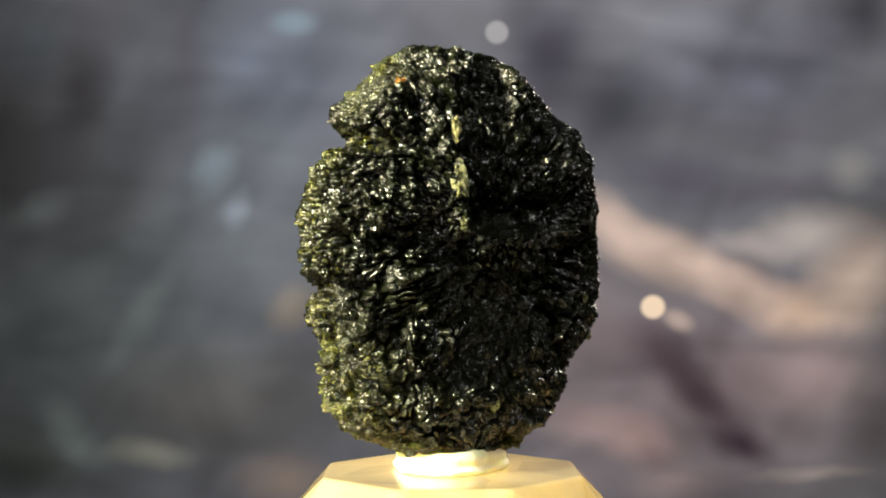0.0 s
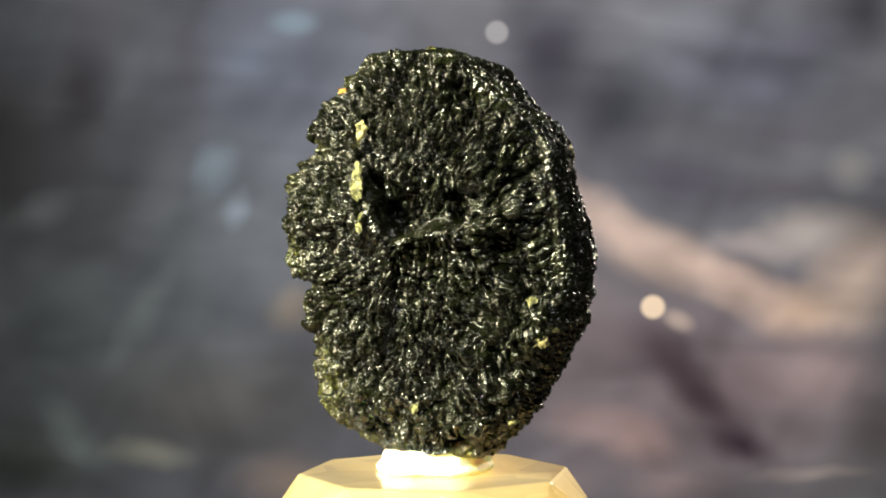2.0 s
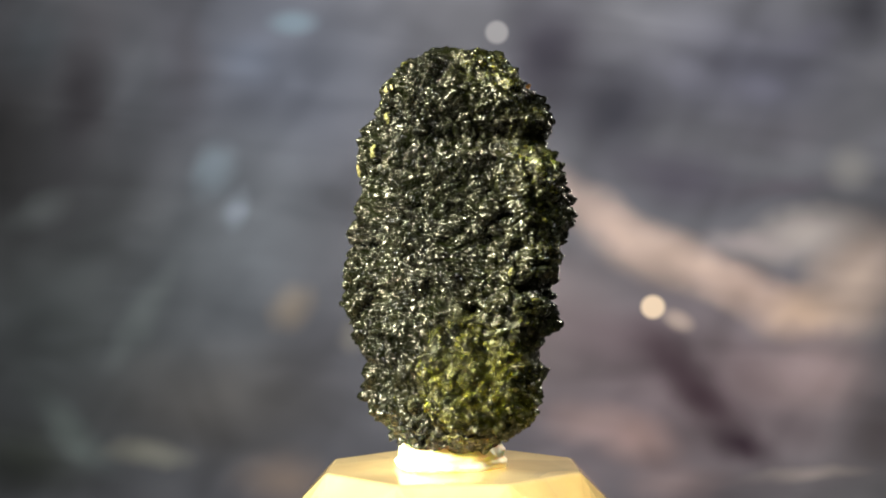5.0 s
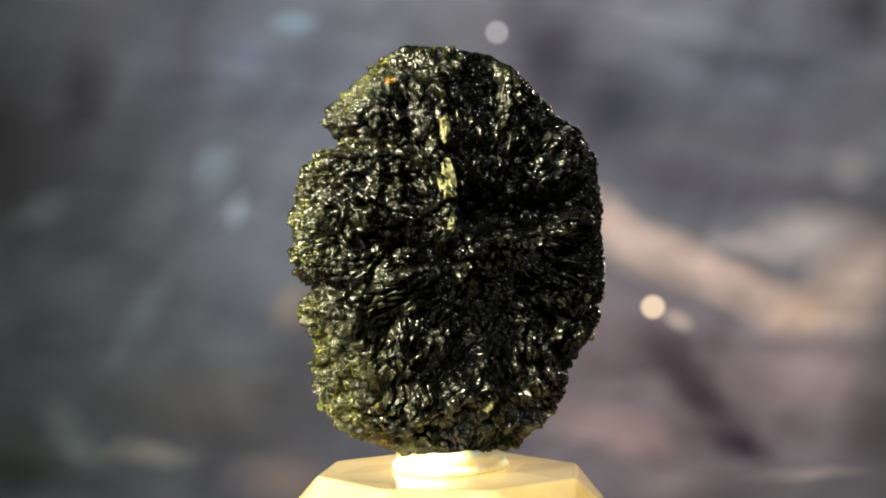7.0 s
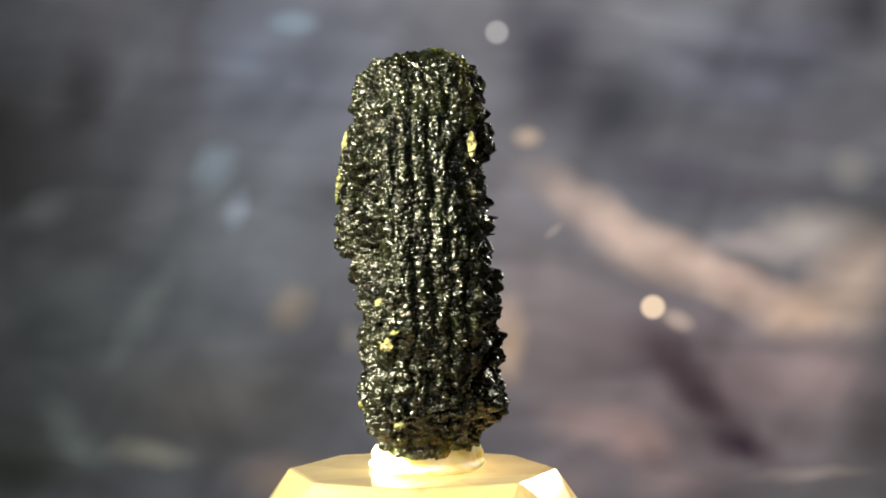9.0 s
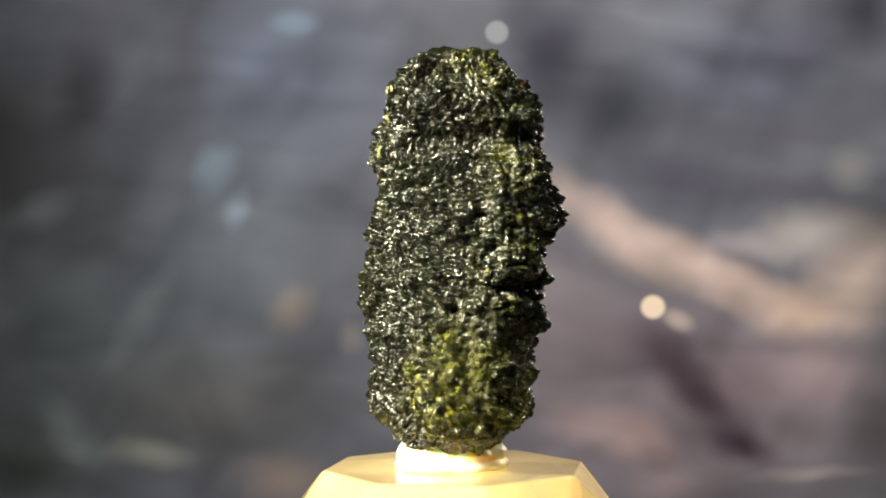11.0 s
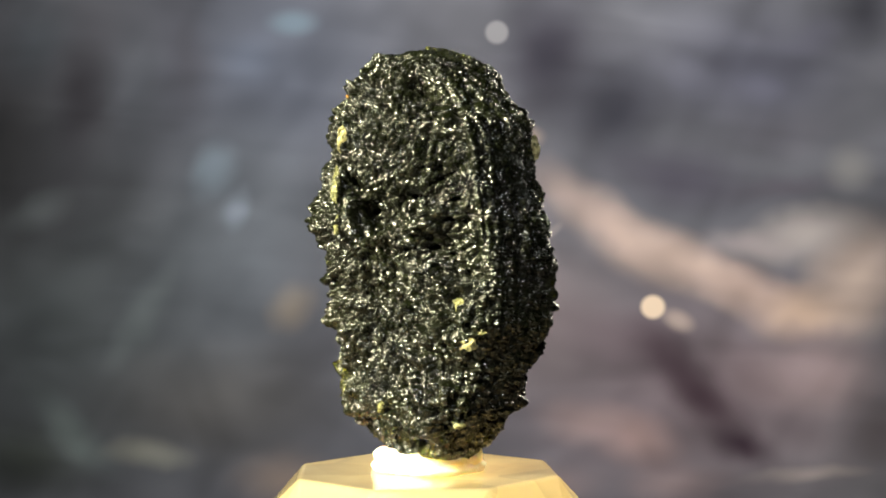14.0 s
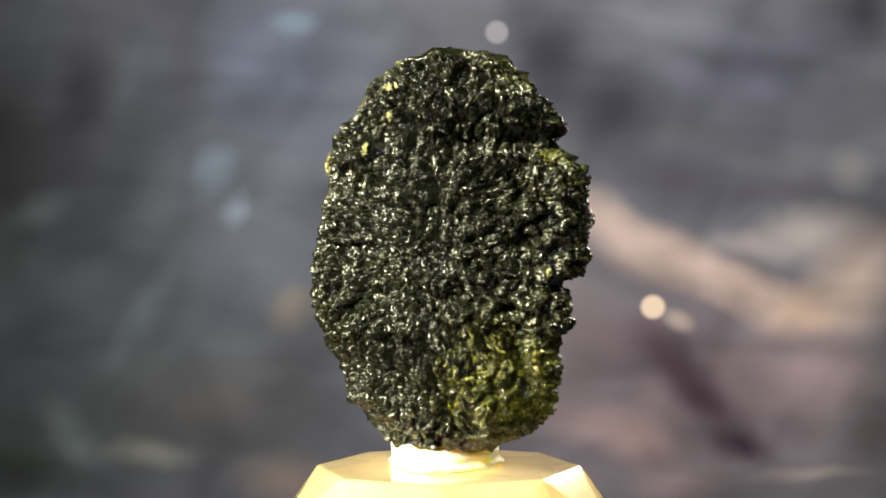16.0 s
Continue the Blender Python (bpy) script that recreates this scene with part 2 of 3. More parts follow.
# ---------------------------------------------------------------- the place
tagged(slab("plinth", -0.35, 0.35, -0.45, 0.085, -0.50, 0.0, TABLE), "dark laminate plinth under the lit stand", "plinth", kind="structure")
# plain shell, out of view, added so that the stone reflects dark surroundings
tagged(slab("wall_north", -0.9, 0.9, 0.60, 0.62, -0.5, 1.0, WALL), "unseen plain grey wall added behind the backdrop", "wall", kind="structure")
tagged(slab("wall_south", -0.9, 0.9, -0.92, -0.90, -0.5, 1.0, WALL), "unseen plain grey wall added to close the scene", "wall", kind="structure")
tagged(slab("wall_west", -0.92, -0.90, -0.90, 0.60, -0.5, 1.0, WALL), "unseen plain grey wall added to close the scene", "wall", kind="structure")
tagged(slab("wall_east", 0.90, 0.92, -0.90, 0.60, -0.5, 1.0, WALL), "unseen plain grey wall added to close the scene", "wall", kind="structure")
tagged(slab("ceiling", -0.9, 0.9, -0.90, 0.60, 1.0, 1.02, WALL), "unseen plain grey ceiling added to close the scene", "ceiling", kind="structure")
tagged(slab("floor", -0.9, 0.9, -0.90, 0.60, -0.52, -0.50, WALL), "unseen plain grey floor added to close the scene", "floor", kind="structure")


def backdrop():
    """A board standing on the floor behind the table, printed on its near side."""
    w, h = WIDE * 0.62, 0.26
    ob = slab("backdrop", -w, w, 0.0, 0.006, -0.5067 - AXIS_Z, h, CLOTH)
    ob.location = (0.0018, BACK, AXIS_Z + 0.0067)
    return tagged(ob, "blurred grey, blue and mauve clouded backdrop board with painted-in pale glints", "backdrop", kind="structure")


backdrop()

# ---------------------------------------------------------------- noise on arrays


def hashed(*cells):
    """A number from 0 to 1 for each whole cell."""
    h = np.zeros(cells[0].shape, dtype=np.uint32)
    for c, k in zip(cells, (374761393, 668265263, 2147483647, 1274126177)):
        h = (h ^ (c.astype(np.int64) & 0xFFFFFFFF).astype(np.uint32)) * np.uint32(k)
        h ^= h >> np.uint32(15)
    h = (h * np.uint32(2246822519)) ^ (h >> np.uint32(13))
    return (h & np.uint32(0xFFFFFF)).astype(np.float64) / 0xFFFFFF


def soft_noise(x, y, z, seed=0):
    """Smooth noise from -1 to 1, one unit a cell."""
    i, j, k = np.floor(x), np.floor(y), np.floor(z)
    f, g, h = x - i, y - j, z - k
    f, g, h = (a * a * (3 - 2 * a) for a in (f, g, h))
    out = 0
    for a in (0, 1):
        for b in (0, 1):
            for c in (0, 1):
                w = (f if a else 1 - f) * (g if b else 1 - g) * (h if c else 1 - h)
                out = out + w * hashed(i + a + seed * 57, j + b, k + c)
    return out * 2 - 1


def facets(x, y, seed=0, sharp=3.0):
    """Broken plates, one unit a plate: 0 in the crack to 1 on the plate; each plate's own number; and its own tilt across itself."""
    i, j = np.floor(x), np.floor(y)
    near, second = np.full(x.shape, 9.0), np.full(x.shape, 9.0)
    own, lean = np.zeros(x.shape), np.zeros(x.shape)
    for a in (-1, 0, 1):
        for b in (-1, 0, 1):
            ia, jb = i + a, j + b
            dx = x - ia - hashed(ia, jb, np.full_like(i, seed))
            dy = y - jb - hashed(ia, jb, np.full_like(i, seed + 7))
            d = np.hypot(dx, dy)
            hit = d < near
            second = np.where(hit, near, np.minimum(second, d))
            number = hashed(ia, jb, np.full_like(i, seed + 13))
            tilt = (hashed(ia, jb, np.full_like(i, seed + 17)) - 0.5) * dx + (hashed(ia, jb, np.full_like(i, seed + 19)) - 0.5) * dy
            own, lean, near = np.where(hit, number, own), np.where(hit, tilt, lean), np.where(hit, d, near)
    return np.tanh(sharp * np.clip(second - near, 0, 1)), own, lean


def step(a, b, x):
    t = np.clip((x - a) / (b - a), 0, 1)
    return t * t * (3 - 2 * t)


# ---------------------------------------------------------------- the stone (millimetres: u across its face, v through it, z up)
FACE = radians(30)
# height, left edge and right edge of the face's outline
OUT_Z = [20.2, 19.8, 19.1, 18.0, 16.4, 15.3, 13.6, 12.0, 10.9, 9.8, 9.0, 7.1, 5.4, 3.2, 0.5, -1.7, -3.0, -4.9, -6.6, -8.0, -10.4, -12.6, -14.8, -16.1, -17.5, -18.6, -19.4]
OUT_L = [-1.5, -4.2, -6.2, -7.9, -8.9, -10.1, -12.0, -12.7, -11.2, -11.0, -13.6, -14.5, -15.1, -15.8, -15.5, -15.0, -13.4, -14.2, -14.4, -13.0, -13.5, -13.0, -12.3, -11.0, -9.0, -6.2, -4.2]
OUT_R = [-0.5, 2.3, 4.6, 6.6, 8.5, 9.6, 11.2, 13.0, 13.6, 14.2, 14.6, 15.0, 15.3, 15.7, 15.9, 16.0, 16.0, 15.8, 15.3, 14.5, 13.1, 11.9, 10.6, 9.6, 8.3, 7.0, 5.6]
# height, front and back of its side view
SIDE_Z = [20.2, 19.1, 17.5, 15.8, 13.6, 12.0, 9.8, 7.6, 5.4, 2.7, 0.0, -2.7, -5.5, -8.2, -10.9, -13.1, -14.8, -16.4, -18.6, -19.4]
SIDE_F = [-1.5, -5.4, -7.2, -7.8, -8.2, -8.8, -9.3, -9.4, -9.2, -9.0, -8.7, -8.1, -7.6, -7.4, -7.3, -7.4, -7.2, -6.8, -5.6, -4.5]
SIDE_B = [0.0, 2.8, 3.7, 3.9, 4.1, 4.2, 4.1, 3.8, 4.0, 4.2, 4.5, 4.7, 4.5, 4.8, 5.6, 6.1, 6.0, 5.2, 4.2, 2.6]
BASE = -19.4


def stone_surface(rings, around):
    """Positions in u, v, z, and how thin the stone is there."""
    s = np.linspace(0, 1, rings)
    zz = BASE + (20.2 - BASE) * (s + 0.12 * np.sin(2 * np.pi * s) / (2 * np.pi) * -1)
    left, right = np.interp(zz, OUT_Z[::-1], OUT_L[::-1]), np.interp(zz, OUT_Z[::-1], OUT_R[::-1])
    front, back = np.interp(zz, SIDE_Z[::-1], SIDE_F[::-1]), np.interp(zz, SIDE_Z[::-1], SIDE_B[::-1])
    th = np.linspace(0, 2 * np.pi, 2001)
    U, V = np.zeros((rings, around)), np.zeros((rings, around))
    for i in range(rings):
        c, sn = np.cos(th), np.sin(th)
        # squarer towards the flat outer rim, rounder towards the ragged one, above all at the back
        square = 2.1 + 2.1 * float(step(-14.0, -5.0, zz[i]))
        n = np.where(c > 0, np.where(sn > 0, square, 3.8), np.where(sn > 0, 1.9, 2.4))
        uc, vc = (left[i] + right[i]) / 2, (front[i] + back[i]) / 2
        a, b = (right[i] - left[i]) / 2, (back[i] - front[i]) / 2
        u = uc + a * np.sign(c) * np.abs(c) ** (2 / n)
        v = vc + b * np.sign(sn) * np.abs(sn) ** (2 / n)
        arc = np.concatenate([[0], np.cumsum(np.hypot(np.diff(u), np.diff(v)))])
        want = np.linspace(0, arc[-1], around, endpoint=False)
        U[i], V[i] = np.interp(want, arc, u), np.interp(want, arc, v)
    Z = np.repeat(zz[:, None], around, 1)
    L, R, F, B = (np.repeat(q[:, None], around, 1) for q in (left, right, front, back))
    onfront = step(0.35, 0.85, ((F + B) / 2 - V) / ((B - F) / 2))
    # the scooped hollow on the front: a steep wall on one side, deepest above the curved ledge
    lip = 2.2 + 0.045 * (U - 2.0) ** 2 + 0.8 * soft_noise(U / 2.2, np.zeros_like(U), np.zeros_like(U), 77)
    hollow = step(-2.9, -2.0, U + 0.08 * (Z - 6)) * step(9.6, 6.0, U) * step(lip - 1.5, lip + 0.6, Z) * step(16.0, 10.0, Z)
    V = V + onfront * (0.6 + 2.4 * step(9.0, 3.5, Z)) * hollow
    V = V - onfront * 0.4 * np.exp(-((U + 3.6) / 1.5) ** 2) * step(1.5, 4.0, Z) * step(14.5, 11.5, Z)
    V = V + onfront * 1.3 * np.exp(-((U - 5) ** 2 / 40 + (Z + 5) ** 2 / 26))
    V = V + onfront * (0.9 + 0.4 * step(-2.0, 4.0, Z)) * step(4.0, 15.0, U) - onfront * 1.0 * step(5, 11, U) * step(-3, -6, Z)
    onback = step(0.35, 0.85, (V - (F + B) / 2) / ((B - F) / 2))
    V = V - onback * 0.9 * np.exp(-((U - 8) ** 2 / 30 + Z ** 2 / 120))
    V = V + onback * 0.1 * step(5, 13, U) * step(-9, -3, Z)
    V = V - onback * 1.0 * step(3, 12, U) * step(-4, -16, Z)
    V = V - onfront * 0.9 * np.exp(-((U - 12.5) ** 2 / 6 + (Z + 8) ** 2 / 5))
    V = V - onfront * 0.9 * np.exp(-((Z - lip + 1.3) / 1.1) ** 2) * step(-5.0, -3.0, U) * step(8.0, 5.0, U)
    # the back edge of the rim: a furrow, and behind it a thin fluted flange
    side = step(0.55, 0.85, (U - (L + R) / 2) / ((R - L) / 2))
    winding = 0.9 * soft_noise(Z / 4.0, np.zeros_like(Z), np.zeros_like(Z), 71)
    dip = np.exp(-((V - B + 2.6 + winding) / 0.7) ** 2) * side * step(-0.5, 0.2, soft_noise(Z / 3.0, V / 9.0, np.zeros_like(Z), 73))
    U = U - 0.9 * dip * step(-15, -11, Z)
    return U, V, Z, L, R, F, B


def sculpture(U, V, Z, L, R, F, B, nu, nv, nz):
    """The height of the broken, pitted relief over the surface."""
    wob = soft_noise(U / 3.1, V / 3.1, Z / 3.1, 3) + 0.5 * soft_noise(U / 1.4, V / 1.4, Z / 1.4, 4)
    wob2 = soft_noise(U / 2.7, V / 2.7, Z / 2.7, 5) + 0.5 * soft_noise(U / 1.1, V / 1.1, Z / 1.1, 6)
    ahead = step(0.3, -0.3, nv)
    side = np.where(nv < 0, 0.0, 40.0)
    cu, cz = np.where(nv < 0, 1.0, -0.5), np.where(nv < 0, 2.0, 1.0)
    cu, cz = cu + 0.8 * soft_noise(U / 7.0, V / 7.0, Z / 7.0, 91), cz + 0.8 * soft_noise(U / 7.0, V / 7.0, Z / 7.0, 92)
    r = np.hypot(U - cu, (Z - cz) * 0.85)
    ang = np.arctan2((Z - cz) * 0.85, -(U - cu))
    # plates and flakes fanning out from the middle of each face, smaller grains on them
    far = step(4.0, 8.5, r)
    p1, o1, t1 = facets(r / 2.3 + 0.35 * wob + side, (ang + 0.05 * wob2) * 6.5 + side, 1, 1.5)
    q1, m1, s1 = facets(U / 1.6 + 0.5 * wob + side, Z / 2.0 + 0.5 * wob2 + side, 25, 1.5)
    p2, o2, t2 = facets(r / 1.15 + 0.4 * wob + side, (ang + 0.04 * wob2) * 17.0 + side, 5)
    q2, m2, s2 = facets(U / 0.62 + 0.5 * wob + side, Z / 0.85 + 0.5 * wob2 + side, 35)
    p3, o3, t3 = facets(U / 0.30 + wob + side, Z / 0.36 + wob2 + side, 45)
    big = far * (p1 * (0.25 + o1) + 1.9 * t1) + (1 - far) * (q1 * (0.25 + m1) + 1.7 * s1)
    mid = far * (p2 * (0.2 + o2) + 1.0 * t2) + (1 - far) * (q2 * (0.2 + m2) + 0.9 * s2)
    fine = p3 * (0.3 + o3) + 0.8 * t3
    chunk, oc, tc = facets(U / 2.1 + 0.3 * wob, Z / 2.2 + 0.3 * wob2, 81, 2.0)
    chunky = ahead * step(4.0, 6.5, U) * step(13.5, 11.0, U) * step(4.0, 1.0, Z) * step(-11.0, -8.0, Z)
    face = chunky * (1.5 * chunk * (0.1 + oc) + 1.2 * tc - 0.3) + (1.25 - 0.2 * ahead) * big + 0.45 * step(4, 8, r) * np.sin(ang * 11 + 1.6 * wob2) + 0.74 * mid + 0.13 * fine
    face = face - face.mean() - 0.1
    face = face * (0.45 + 0.55 * step(0.0, 3.0, np.minimum(R - U, U - L)))
    # the outer rim: rows of short dashes between upright grooves
    g1, w1, x1 = facets(V / 0.70 + 0.35 * wob, Z / 0.36 + 0.4 * wob2, 9)
    g2, w2, x2 = facets(V / 1.3 + 0.4 * wob, Z / 4.5 + 0.5 * wob2, 29)
    groove = np.abs(np.sin(V * 1.9 + 0.9 * wob2)) ** 0.5
    rim = 0.26 * g1 * (0.2 + w1) + 0.30 * x1 + 0.42 * groove + 0.30 * g2 * (0.2 + w2) + 0.10 * fine
    low, w3, x3 = facets(V / 1.7 + wob, Z / 1.1 + wob2 * 0.6 + U / 1.7, 39)
    rim = rim + step(-8.0, -13.0, Z) * (0.6 * low * (0.1 + w3) + 0.5 * x3 - 0.2)
    # flutes across the flange at the back of the rim
    flange = np.exp(-((V - B + 0.6) / 1.3) ** 2) * step(0, 6, U)
    fl, w4, x4 = facets(Z / 0.9 + 0.3 * wob, V / 2.6 + 0.3, 51)
    lobes = soft_noise(Z / 2.4, np.zeros_like(Z), np.zeros_like(Z), 53)
    rim = rim + flange * (0.5 * fl * (0.2 + w4) + 0.6 * x4 + 0.45 * lobes - 0.5)
    rim = rim - rim.mean()
    w = step(0.35, 0.8, np.abs(nv))
    h = w * face + (1 - w) * rim
    # the ragged side: thin fins running from front to back
    ragged = step(2.0, -10.0, U)
    f1, o5, t5 = facets(Z / 1.15 + 0.35 * wob, V / 3.2 + 0.3 * wob2, 21)
    f2, o6, t6 = facets(Z / 3.4 + 0.3 * wob, V / 4.2 + 0.3, 61)
    h = h + ragged * (1 - w * 0.75) * (0.75 * f1 * (0.1 + o5) + 0.8 * t5 + 0.7 * f2 * o6 + 0.2 * fine - 0.40)
    h = h + (0.75 - 0.15 * ahead * w) * (1 - 0.6 * step(6, 13, U)) * soft_noise(U / 3.6, V / 3.6, Z / 3.6, 11)
    h = h + 0.28 * soft_noise(U / 1.3, V / 1.3, Z / 1.3, 12)
    h = h + 0.07 * soft_noise(U / 0.4, V / 0.4, Z / 0.4, 13) + 0.04 * soft_noise(U / 0.2, V / 0.2, Z / 0.2, 14)
    return h - 0.25 + 0.3 * step(0.5, 0.9, nu)


def stone():
    rings, around = 560, 1120
    U, V, Z, L, R, F, B = stone_surface(rings, around)

    def normals(U, V, Z):
        P = np.stack([U, V, Z], -1)
        da = np.roll(P, -1, 1) - np.roll(P, 1, 1)
        dz = np.gradient(P, axis=0)
        n = np.cross(da, dz)
        return n / (np.linalg.norm(n, axis=-1, keepdims=True) + 1e-9)

    n = normals(U, V, Z)
    for _ in range(3):
        n[1:-1] = (n[:-2] + n[1:-1] * 2 + n[2:])
        n = (np.roll(n, 1, 1) + n * 2 + np.roll(n, -1, 1))
        n /= np.linalg.norm(n, axis=-1, keepdims=True) + 1e-9
    h = sculpture(U, V, Z, L, R, F, B, n[..., 0], n[..., 1], n[..., 2])
    fade = step(BASE - 0.1, BASE + 0.4, Z)
    patchy = step(-0.3, 0.6, soft_noise(U / 1.7, V / 1.7, Z / 1.7, 31))
    clumps = step(0.0, 0.6, soft_noise(U / 2.3, V / 2.3, Z / 2.6, 33))
    foot = step(-15.5, -18.5, Z) * step(0.5, 0.9, np.abs(U - (L + R) / 2) / ((R - L) / 2 + 0.1))
    lobe = np.exp(-((U + 11.2) ** 2 / 20 + (Z + 12.8) ** 2 / 20))
    ragged = np.exp(-np.maximum(U - L, 0) / 1.2) * step(0, -6, U)
    ring = np.exp(-((V - B + 1.0) / 1.1) ** 2) * step(0.5, 0.85, (U - (L + R) / 2) / ((R - L) / 2)) * step(0.8, 0.45, n[..., 1])
    thin = np.clip(1.1 * lobe * (0.5 + 0.5 * patchy) * (0.2 + 0.8 * step(-2.0, 2.5, V)) + 0.27 * ragged * (0.2 + 0.8 * patchy) + 0.55 * ring * (0.35 + 0.65 * clumps) + 0.35 * foot * patchy, 0, 0.9)
    U, V, Z = U + n[..., 0] * h * fade, V + n[..., 1] * h * fade, np.maximum(Z + n[..., 2] * h * fade * 0.7, BASE)
    c, s = math.cos(FACE), math.sin(FACE)
    P = np.stack([U * c - V * s, U * s + V * c, Z - BASE], -1).reshape(-1, 3) * MM
    caps = np.stack([P[:around].mean(0), P[-around:].mean(0)])
    P = np.concatenate([P, caps])
    i, j = np.meshgrid(np.arange(rings - 1), np.arange(around), indexing="ij")
    k = (j + 1) % around
    quads = np.stack([i * around + j, i * around + k, (i + 1) * around + k, (i + 1) * around + j], -1).reshape(-1, 4)
    a = np.arange(around)
    b = (a + 1) % around
    last = (rings - 1) * around
    low = np.stack([np.full(around, len(P) - 2), b, a], -1)
    top = np.stack([np.full(around, len(P) - 1), last + a, last + b], -1)
    me = bpy.data.meshes.new("natural_glass_stone")
    loops = np.concatenate([quads.ravel(), low.ravel(), top.ravel()]).astype(np.int32)
    total = np.concatenate([np.full(len(quads), 4), np.full(2 * around, 3)]).astype(np.int32)
    start = np.concatenate([[0], np.cumsum(total)[:-1]]).astype(np.int32)
    me.vertices.add(len(P))
    me.vertices.foreach_set("co", P.astype(np.float32).ravel())
    me.loops.add(len(loops))
    me.loops.foreach_set("vertex_index", loops)
    me.polygons.add(len(total))
    me.polygons.foreach_set("loop_start", start)
    me.polygons.foreach_set("use_smooth", np.ones(len(total), dtype=bool))
    me.update(calc_edges=True)
    att = me.attributes.new("thin", "FLOAT", "POINT")
    att.data.foreach_set("value", np.concatenate([thin.ravel(), [0, 0]]).astype(np.float32))
    me.materials.append(STONE)
    ob = new("natural_glass_stone", me)
    ob.location = (0, 0, AXIS_Z + BASE * MM)
    return tagged(ob, "dark green pitted natural glass stone stuck upright in white putty", "stone")


def flake(name, u, v, z, wide, high, deep, turn, mat, label, parent, seed):
    """A chipped patch of paler glass, or lit beads painted in as one, let into the stone's skin where it lies nearest
    to (u, v, z).
    """
    c, s = math.cos(FACE), math.sin(FACE)
    at = np.array([(u * c - v * s) * MM, (u * s + v * c) * MM, (z - BASE) * MM])
    near = np.argsort(((SKIN - at) ** 2).sum(1))[:60]
    at = SKIN[near].mean(0)
    bm = bmesh.new()
    rnd = random.Random(seed)
    for _ in range(26):
        a, b = rnd.uniform(0, 2 * math.pi), rnd.uniform(-1, 1)
        flat = math.sqrt(1 - b * b)
        k = rnd.uniform(0.6, 1.15)
        bm.verts.new((math.cos(a) * flat * wide / 2 * k, math.sin(a) * flat * deep / 2 * k, b * high / 2 * k))
    bmesh.ops.convex_hull(bm, input=bm.verts)
    bmesh.ops.delete(bm, geom=[v for v in bm.verts if not v.link_faces], context="VERTS")
    bmesh.ops.subdivide_edges(bm, edges=bm.edges, cuts=3, use_grid_fill=True)
    for v in bm.verts:
        v.co += Vector((noise.noise(v.co * 3 + Vector((seed, 0, 0))), 0.7 * noise.noise(v.co * 4), noise.noise(v.co * 3 + Vector((0, seed, 0))))) * 0.22
    me = bpy.data.meshes.new(name)
    bm.to_mesh(me)
    bm.free()
    me.materials.append(mat)
    ob = new(name, me)
    ob.parent = parent
    ob.matrix_basis = Matrix.Translation(at) @ pose(0, 0, 0, 0, 0, 30 + turn) @ pose(0, 0.12 * MM, 0) @ Matrix.Scale(MM, 4)
    ob["label"] = label
    return ob


the_stone = stone()
SKIN = np.empty(len(the_stone.data.vertices) * 3, dtype=np.float32)
the_stone.data.vertices.foreach_get("co", SKIN)
SKIN = SKIN.reshape(-1, 3).astype(np.float64)
flake("broken_or_lit_patch", -3.2, -10.6, 11.4, 1.3, 2.9, 1.0, -5, PALE, "pale yellow broken shard", the_stone, 1)
flake("broken_or_lit_patch", -3.3, -10.4, 6.2, 1.7, 4.6, 1.1, -5, OLIVE, "pale olive broken shard", the_stone, 2)
flake("broken_or_lit_patch", -2.9, -10.2, 2.6, 0.8, 2.2, 0.7, -5, OLIVE, "pale olive broken shard", the_stone, 12)
flake("broken_or_lit_patch", 2.0, -9.0, -15.0, 1.2, 1.3, 0.9, 0, OLIVE, "pale olive broken patch or painted-in lit bead", the_stone, 3)
flake("rusty_fleck", -7.4, -6.0, 16.0, 1.2, 1.0, 0.8, 0, RUST, "rust-orange fleck", the_stone, 4)
# next three: beads of the rim catching light, put in as pale flakes
flake("broken_or_lit_patch", 14.2, -6.0, -8.4, 1.5, 1.6, 0.9, 45, PALE, "pale yellow patch painted in for lit beads", the_stone, 5)
flake("broken_or_lit_patch", 14.8, -5.0, -7.0, 1.2, 1.0, 0.8, 50, OLIVE, "pale olive broken patch or painted-in lit bead", the_stone, 7)
flake("broken_or_lit_patch", 13.6, -7.0, -4.2, 0.9, 1.5, 0.7, 40, OLIVE, "pale olive broken patch or painted-in lit bead", the_stone, 8)
flake("broken_or_lit_patch", -14.0, 0.5, -1.8, 0.9, 1.2, 0.8, 90, OLIVE, "pale olive broken patch or painted-in lit bead", the_stone, 9)
flake("broken_or_lit_patch", 10.5, -4.5, -15.8, 1.3, 1.0, 0.8, 40, OLIVE, "pale olive broken patch or painted-in lit bead", the_stone, 6)
flake("broken_or_lit_patch", 14.4, 3.4, 9.4, 0.9, 2.6, 0.9, 160, PALE, "pale yellow broken shard", the_stone, 10)
flake("broken_or_lit_patch", 2.6, 5.0, 16.2, 1.9, 0.9, 0.7, 180, PALE, "pale yellow broken shard", the_stone, 11)
flake("broken_or_lit_patch", 2.5, 5.0, 13.6, 0.8, 1.5, 0.6, 180, OLIVE, "pale olive broken patch or painted-in lit bead", the_stone, 13)
flake("broken_or_lit_patch", 4.8, 5.0, 10.6, 1.0, 1.9, 0.6, 180, OLIVE, "pale olive broken patch or painted-in lit bead", the_stone, 14)


# ---------------------------------------------------------------- putty and stand
HUB = (1.2 * MM, -1.3 * MM)
STAND_TOP = AXIS_Z - 20.9 * MM


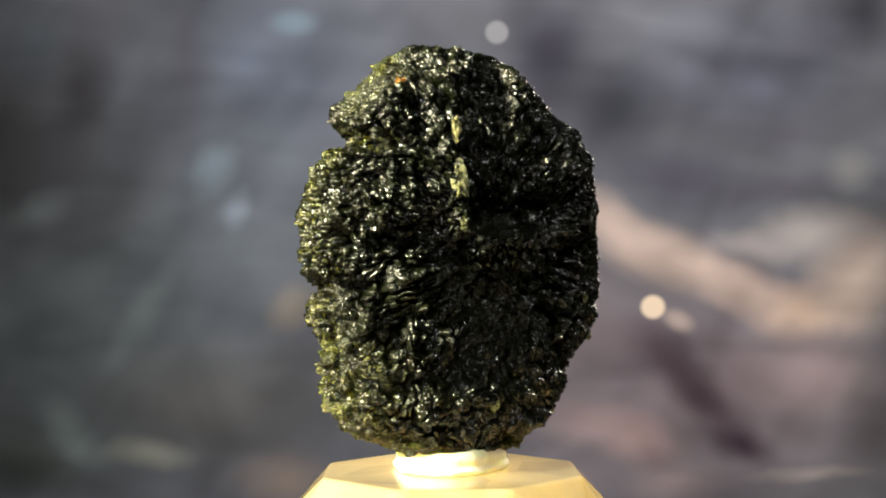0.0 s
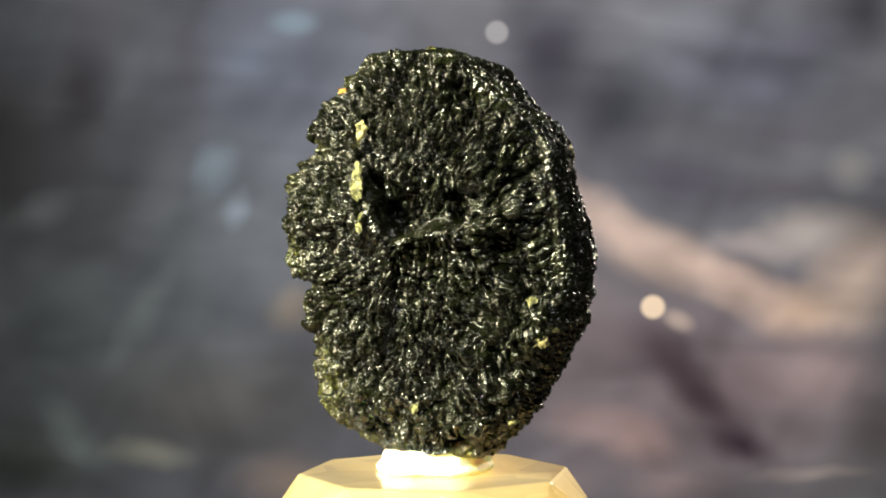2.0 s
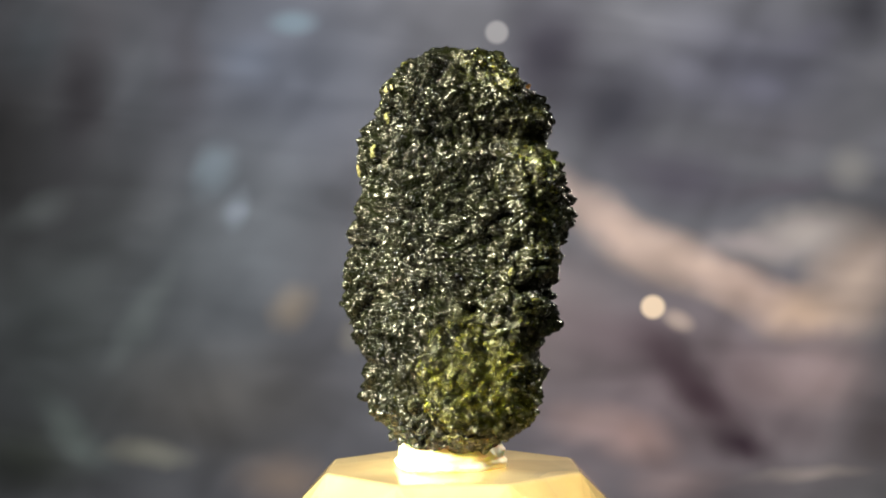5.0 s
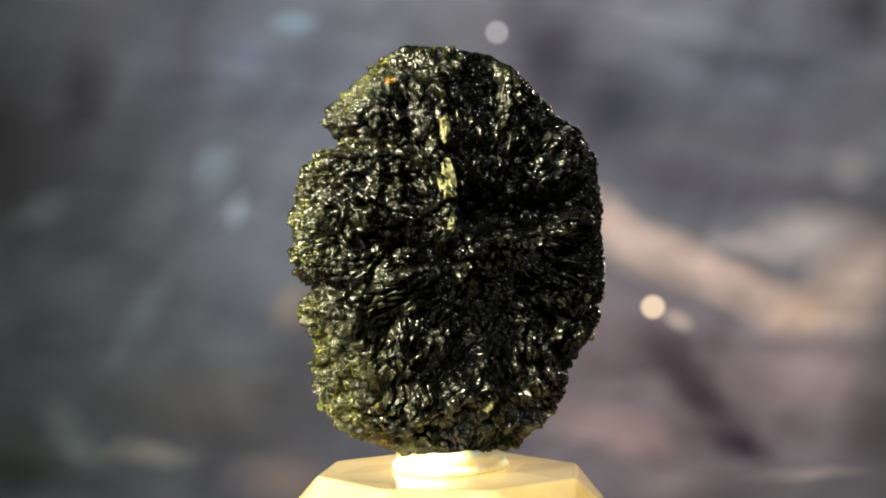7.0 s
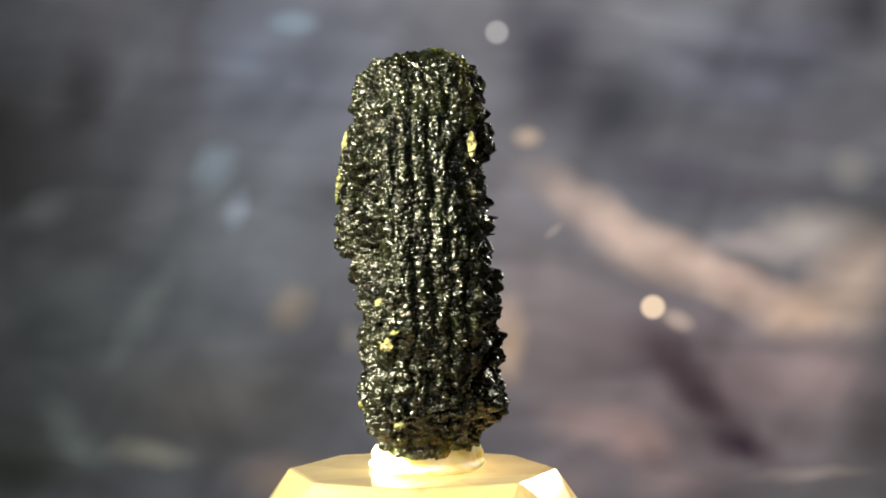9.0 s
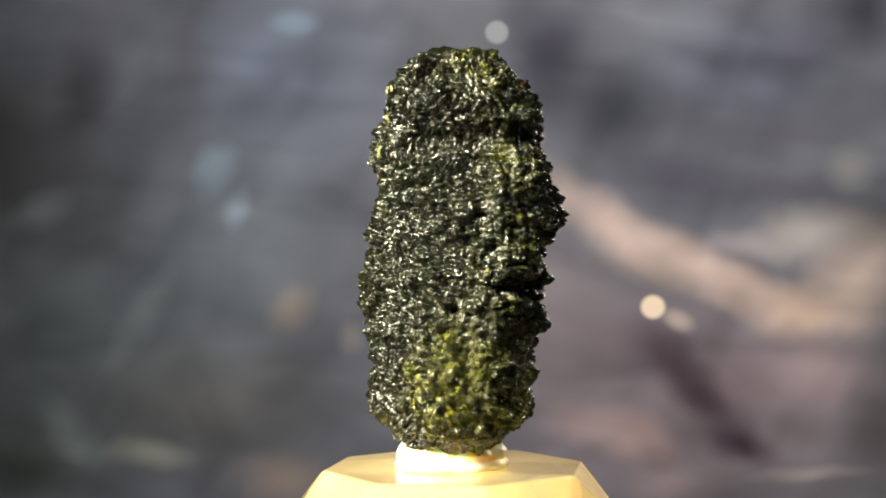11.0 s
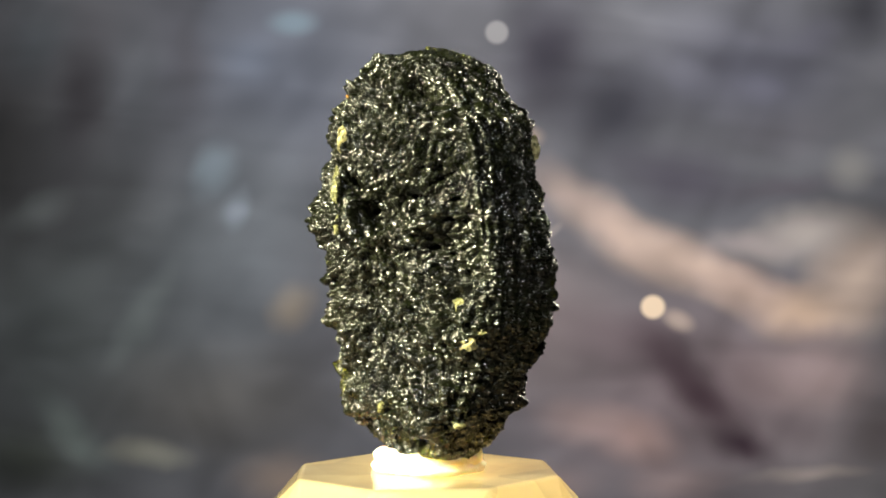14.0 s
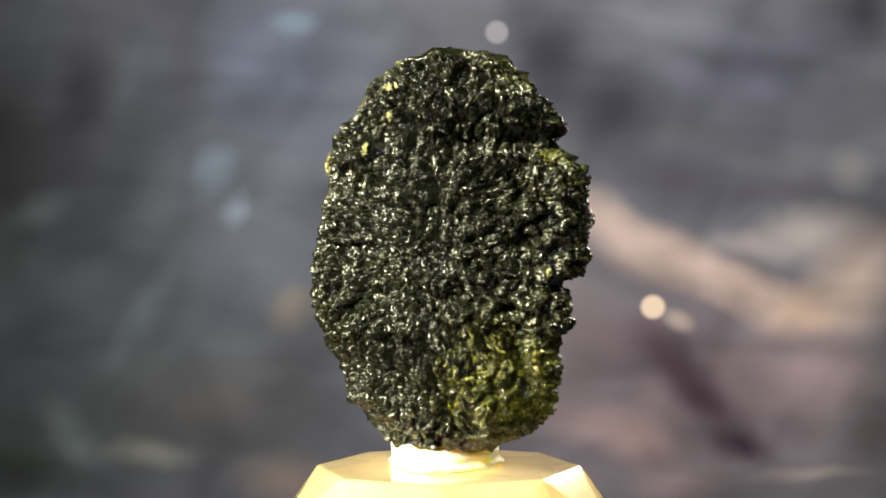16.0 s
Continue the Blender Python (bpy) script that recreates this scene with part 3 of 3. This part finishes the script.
def putty():
    rings, around = 26, 120
    verts, faces = [], []
    for i in range(rings):
        s = i / (rings - 1)
        for j in range(around):
            a = 2 * math.pi * j / around
            lob = 1 + 0.05 * math.sin(3 * a + 0.5) + 0.035 * math.sin(5 * a + 2)
            d = Vector((math.cos(a), math.sin(a), 0))
            if s < 0.62:
                q = s / 0.62
                r = 5.3 * (1 - 0.5 * max(0, q - 0.72) ** 1.3)
                r += 0.28 * math.exp(-((q - 0.22) / 0.16) ** 2) - 0.10 * math.exp(-((q - 0.48) / 0.10) ** 2)
                z = q * 2.0
            else:
                q = (s - 0.62) / 0.38
                r, z = 5.0 * (1 - q), 2.0
            w = 0.35 * noise.noise(d * 1.8 + Vector((0, 0, z * 0.8))) + 0.15 * noise.noise(d * 6 + Vector((3, 1, z * 2)))
            lip = math.exp(-((r - 4.6) / 0.7) ** 2) * (z > 1.2)
            tab = 1.5 * math.exp(-((math.atan2(math.sin(a - 0.9), math.cos(a - 0.9))) / 0.35) ** 2)
            z2 = z + lip * (0.25 + 0.5 * noise.noise(d * 3.5) + tab)
            rr = r * lob + (w if r > 2 else 0)
            verts.append(((rr * d.x) * MM, (rr * d.y) * MM, max(z2, 0) * MM))
    for i in range(rings - 1):
        for j in range(around):
            k = (j + 1) % around
            faces.append((i * around + j, i * around + k, (i + 1) * around + k, (i + 1) * around + j))
    faces.append(tuple(range(around))[::-1])
    for n in range(len(verts)):
        x, y, z = verts[n]
        verts[n] = (x + 0.95 * MM, y - 0.9 * MM, z)
    ob = mesh_object("putty", verts, faces, PUTTY, smooth=True)
    ob.location = (0, 0, STAND_TOP)
    return tagged(ob, "lump of soft white putty holding the stone on the stand", "putty")


def stand():
    """A hollow glass block: eight-sided table, flared crown of facets, girdle and tapered foot."""
    height = STAND_TOP
    spin = radians(23)

    def ring(n, radius, z, shift):
        return [(HUB[0] + radius * math.cos(shift + 2 * math.pi * i / n), HUB[1] + radius * math.sin(shift + 2 * math.pi * i / n), z) for i in range(n)]

    h8 = math.pi / 8
    v = ring(8, 13.1 * MM, height, spin) + ring(8, 17.3 * MM, height - 5.6 * MM, spin + h8) + ring(8, 20.5 * MM, height - 10.5 * MM, spin)
    v += ring(8, 20.5 * MM, height - 13.5 * MM, spin) + ring(8, 17.0 * MM, 0.0, spin + h8)
    crown, girdle, foot = [tuple(range(8))], [], [tuple(range(32, 40))[::-1]]
    for i in range(8):
        k = (i + 1) % 8
        crown += [(i, 8 + i, k), (i, 8 + (i - 1) % 8, 16 + i, 8 + i), (8 + i, 16 + i, 16 + k)]
        girdle += [(16 + i, 24 + i, 24 + k, 16 + k)]
        foot += [(24 + i, 32 + i, 24 + k), (24 + i, 32 + (i - 1) % 8, 32 + i)]
    ob = new("display_stand")
    for name, faces in (("crown", crown), ("girdle", girdle), ("foot", foot)):
        bm = bmesh.new()
        bv = {n: bm.verts.new(v[n]) for n in sorted({n for q in faces for n in q})}
        for q in faces:
            bm.faces.new([bv[n] for n in q])
        bmesh.ops.recalc_face_normals(bm, faces=bm.faces)
        inner = [e for e in bm.edges if len(e.link_faces) == 2]
        bmesh.ops.bevel(bm, geom=inner, offset=0.00035, segments=2, affect="EDGES", profile=0.6)
        me = bpy.data.meshes.new(name)
        bm.to_mesh(me)
        bm.free()
        me.materials.append(GLASS)
        new(name, me).parent = ob
    return tagged(ob, "faceted milky glass display stand glowing warm from within", "stand")


the_putty = putty()
the_stand = stand()


def motions():
    """The stand, the putty and the stone turn together round the upright axis; seconds and degrees."""
    turns = [(0.0, 0.0), (0.5, 11.1), (1.0, 24.1), (1.5, 39.8), (2.0, 59.5), (2.5, 87.5), (3.0, 122.0), (3.5, 162.5), (4.0, 202.0), (4.2, 217.0), (4.75, 255.0), (5.3, 288.0), (5.8, 316.0), (6.3, 340.5), (6.5, 348.3), (7.0, 366.5), (7.5, 385.9), (8.0, 409.5), (8.5, 439.0), (9.0, 475.5), (9.2, 491.5), (9.7, 534.0), (10.2, 577.0), (10.75, 621.0), (11.3, 661.5), (11.5, 674.0), (12.0, 699.5), (12.5, 722.0), (13.0, 744.9), (13.5, 773.1), (14.0, 807.4), (14.5, 845.5), (15.0, 891.0), (15.5, 933.0), (16.0, 971.9)]
    for ob in (the_stone, the_putty, the_stand):
        z = ob.location.z
        walk(ob, [(t, pose(0, 0, z, 0, 0, -a)) for t, a in turns])


motions()
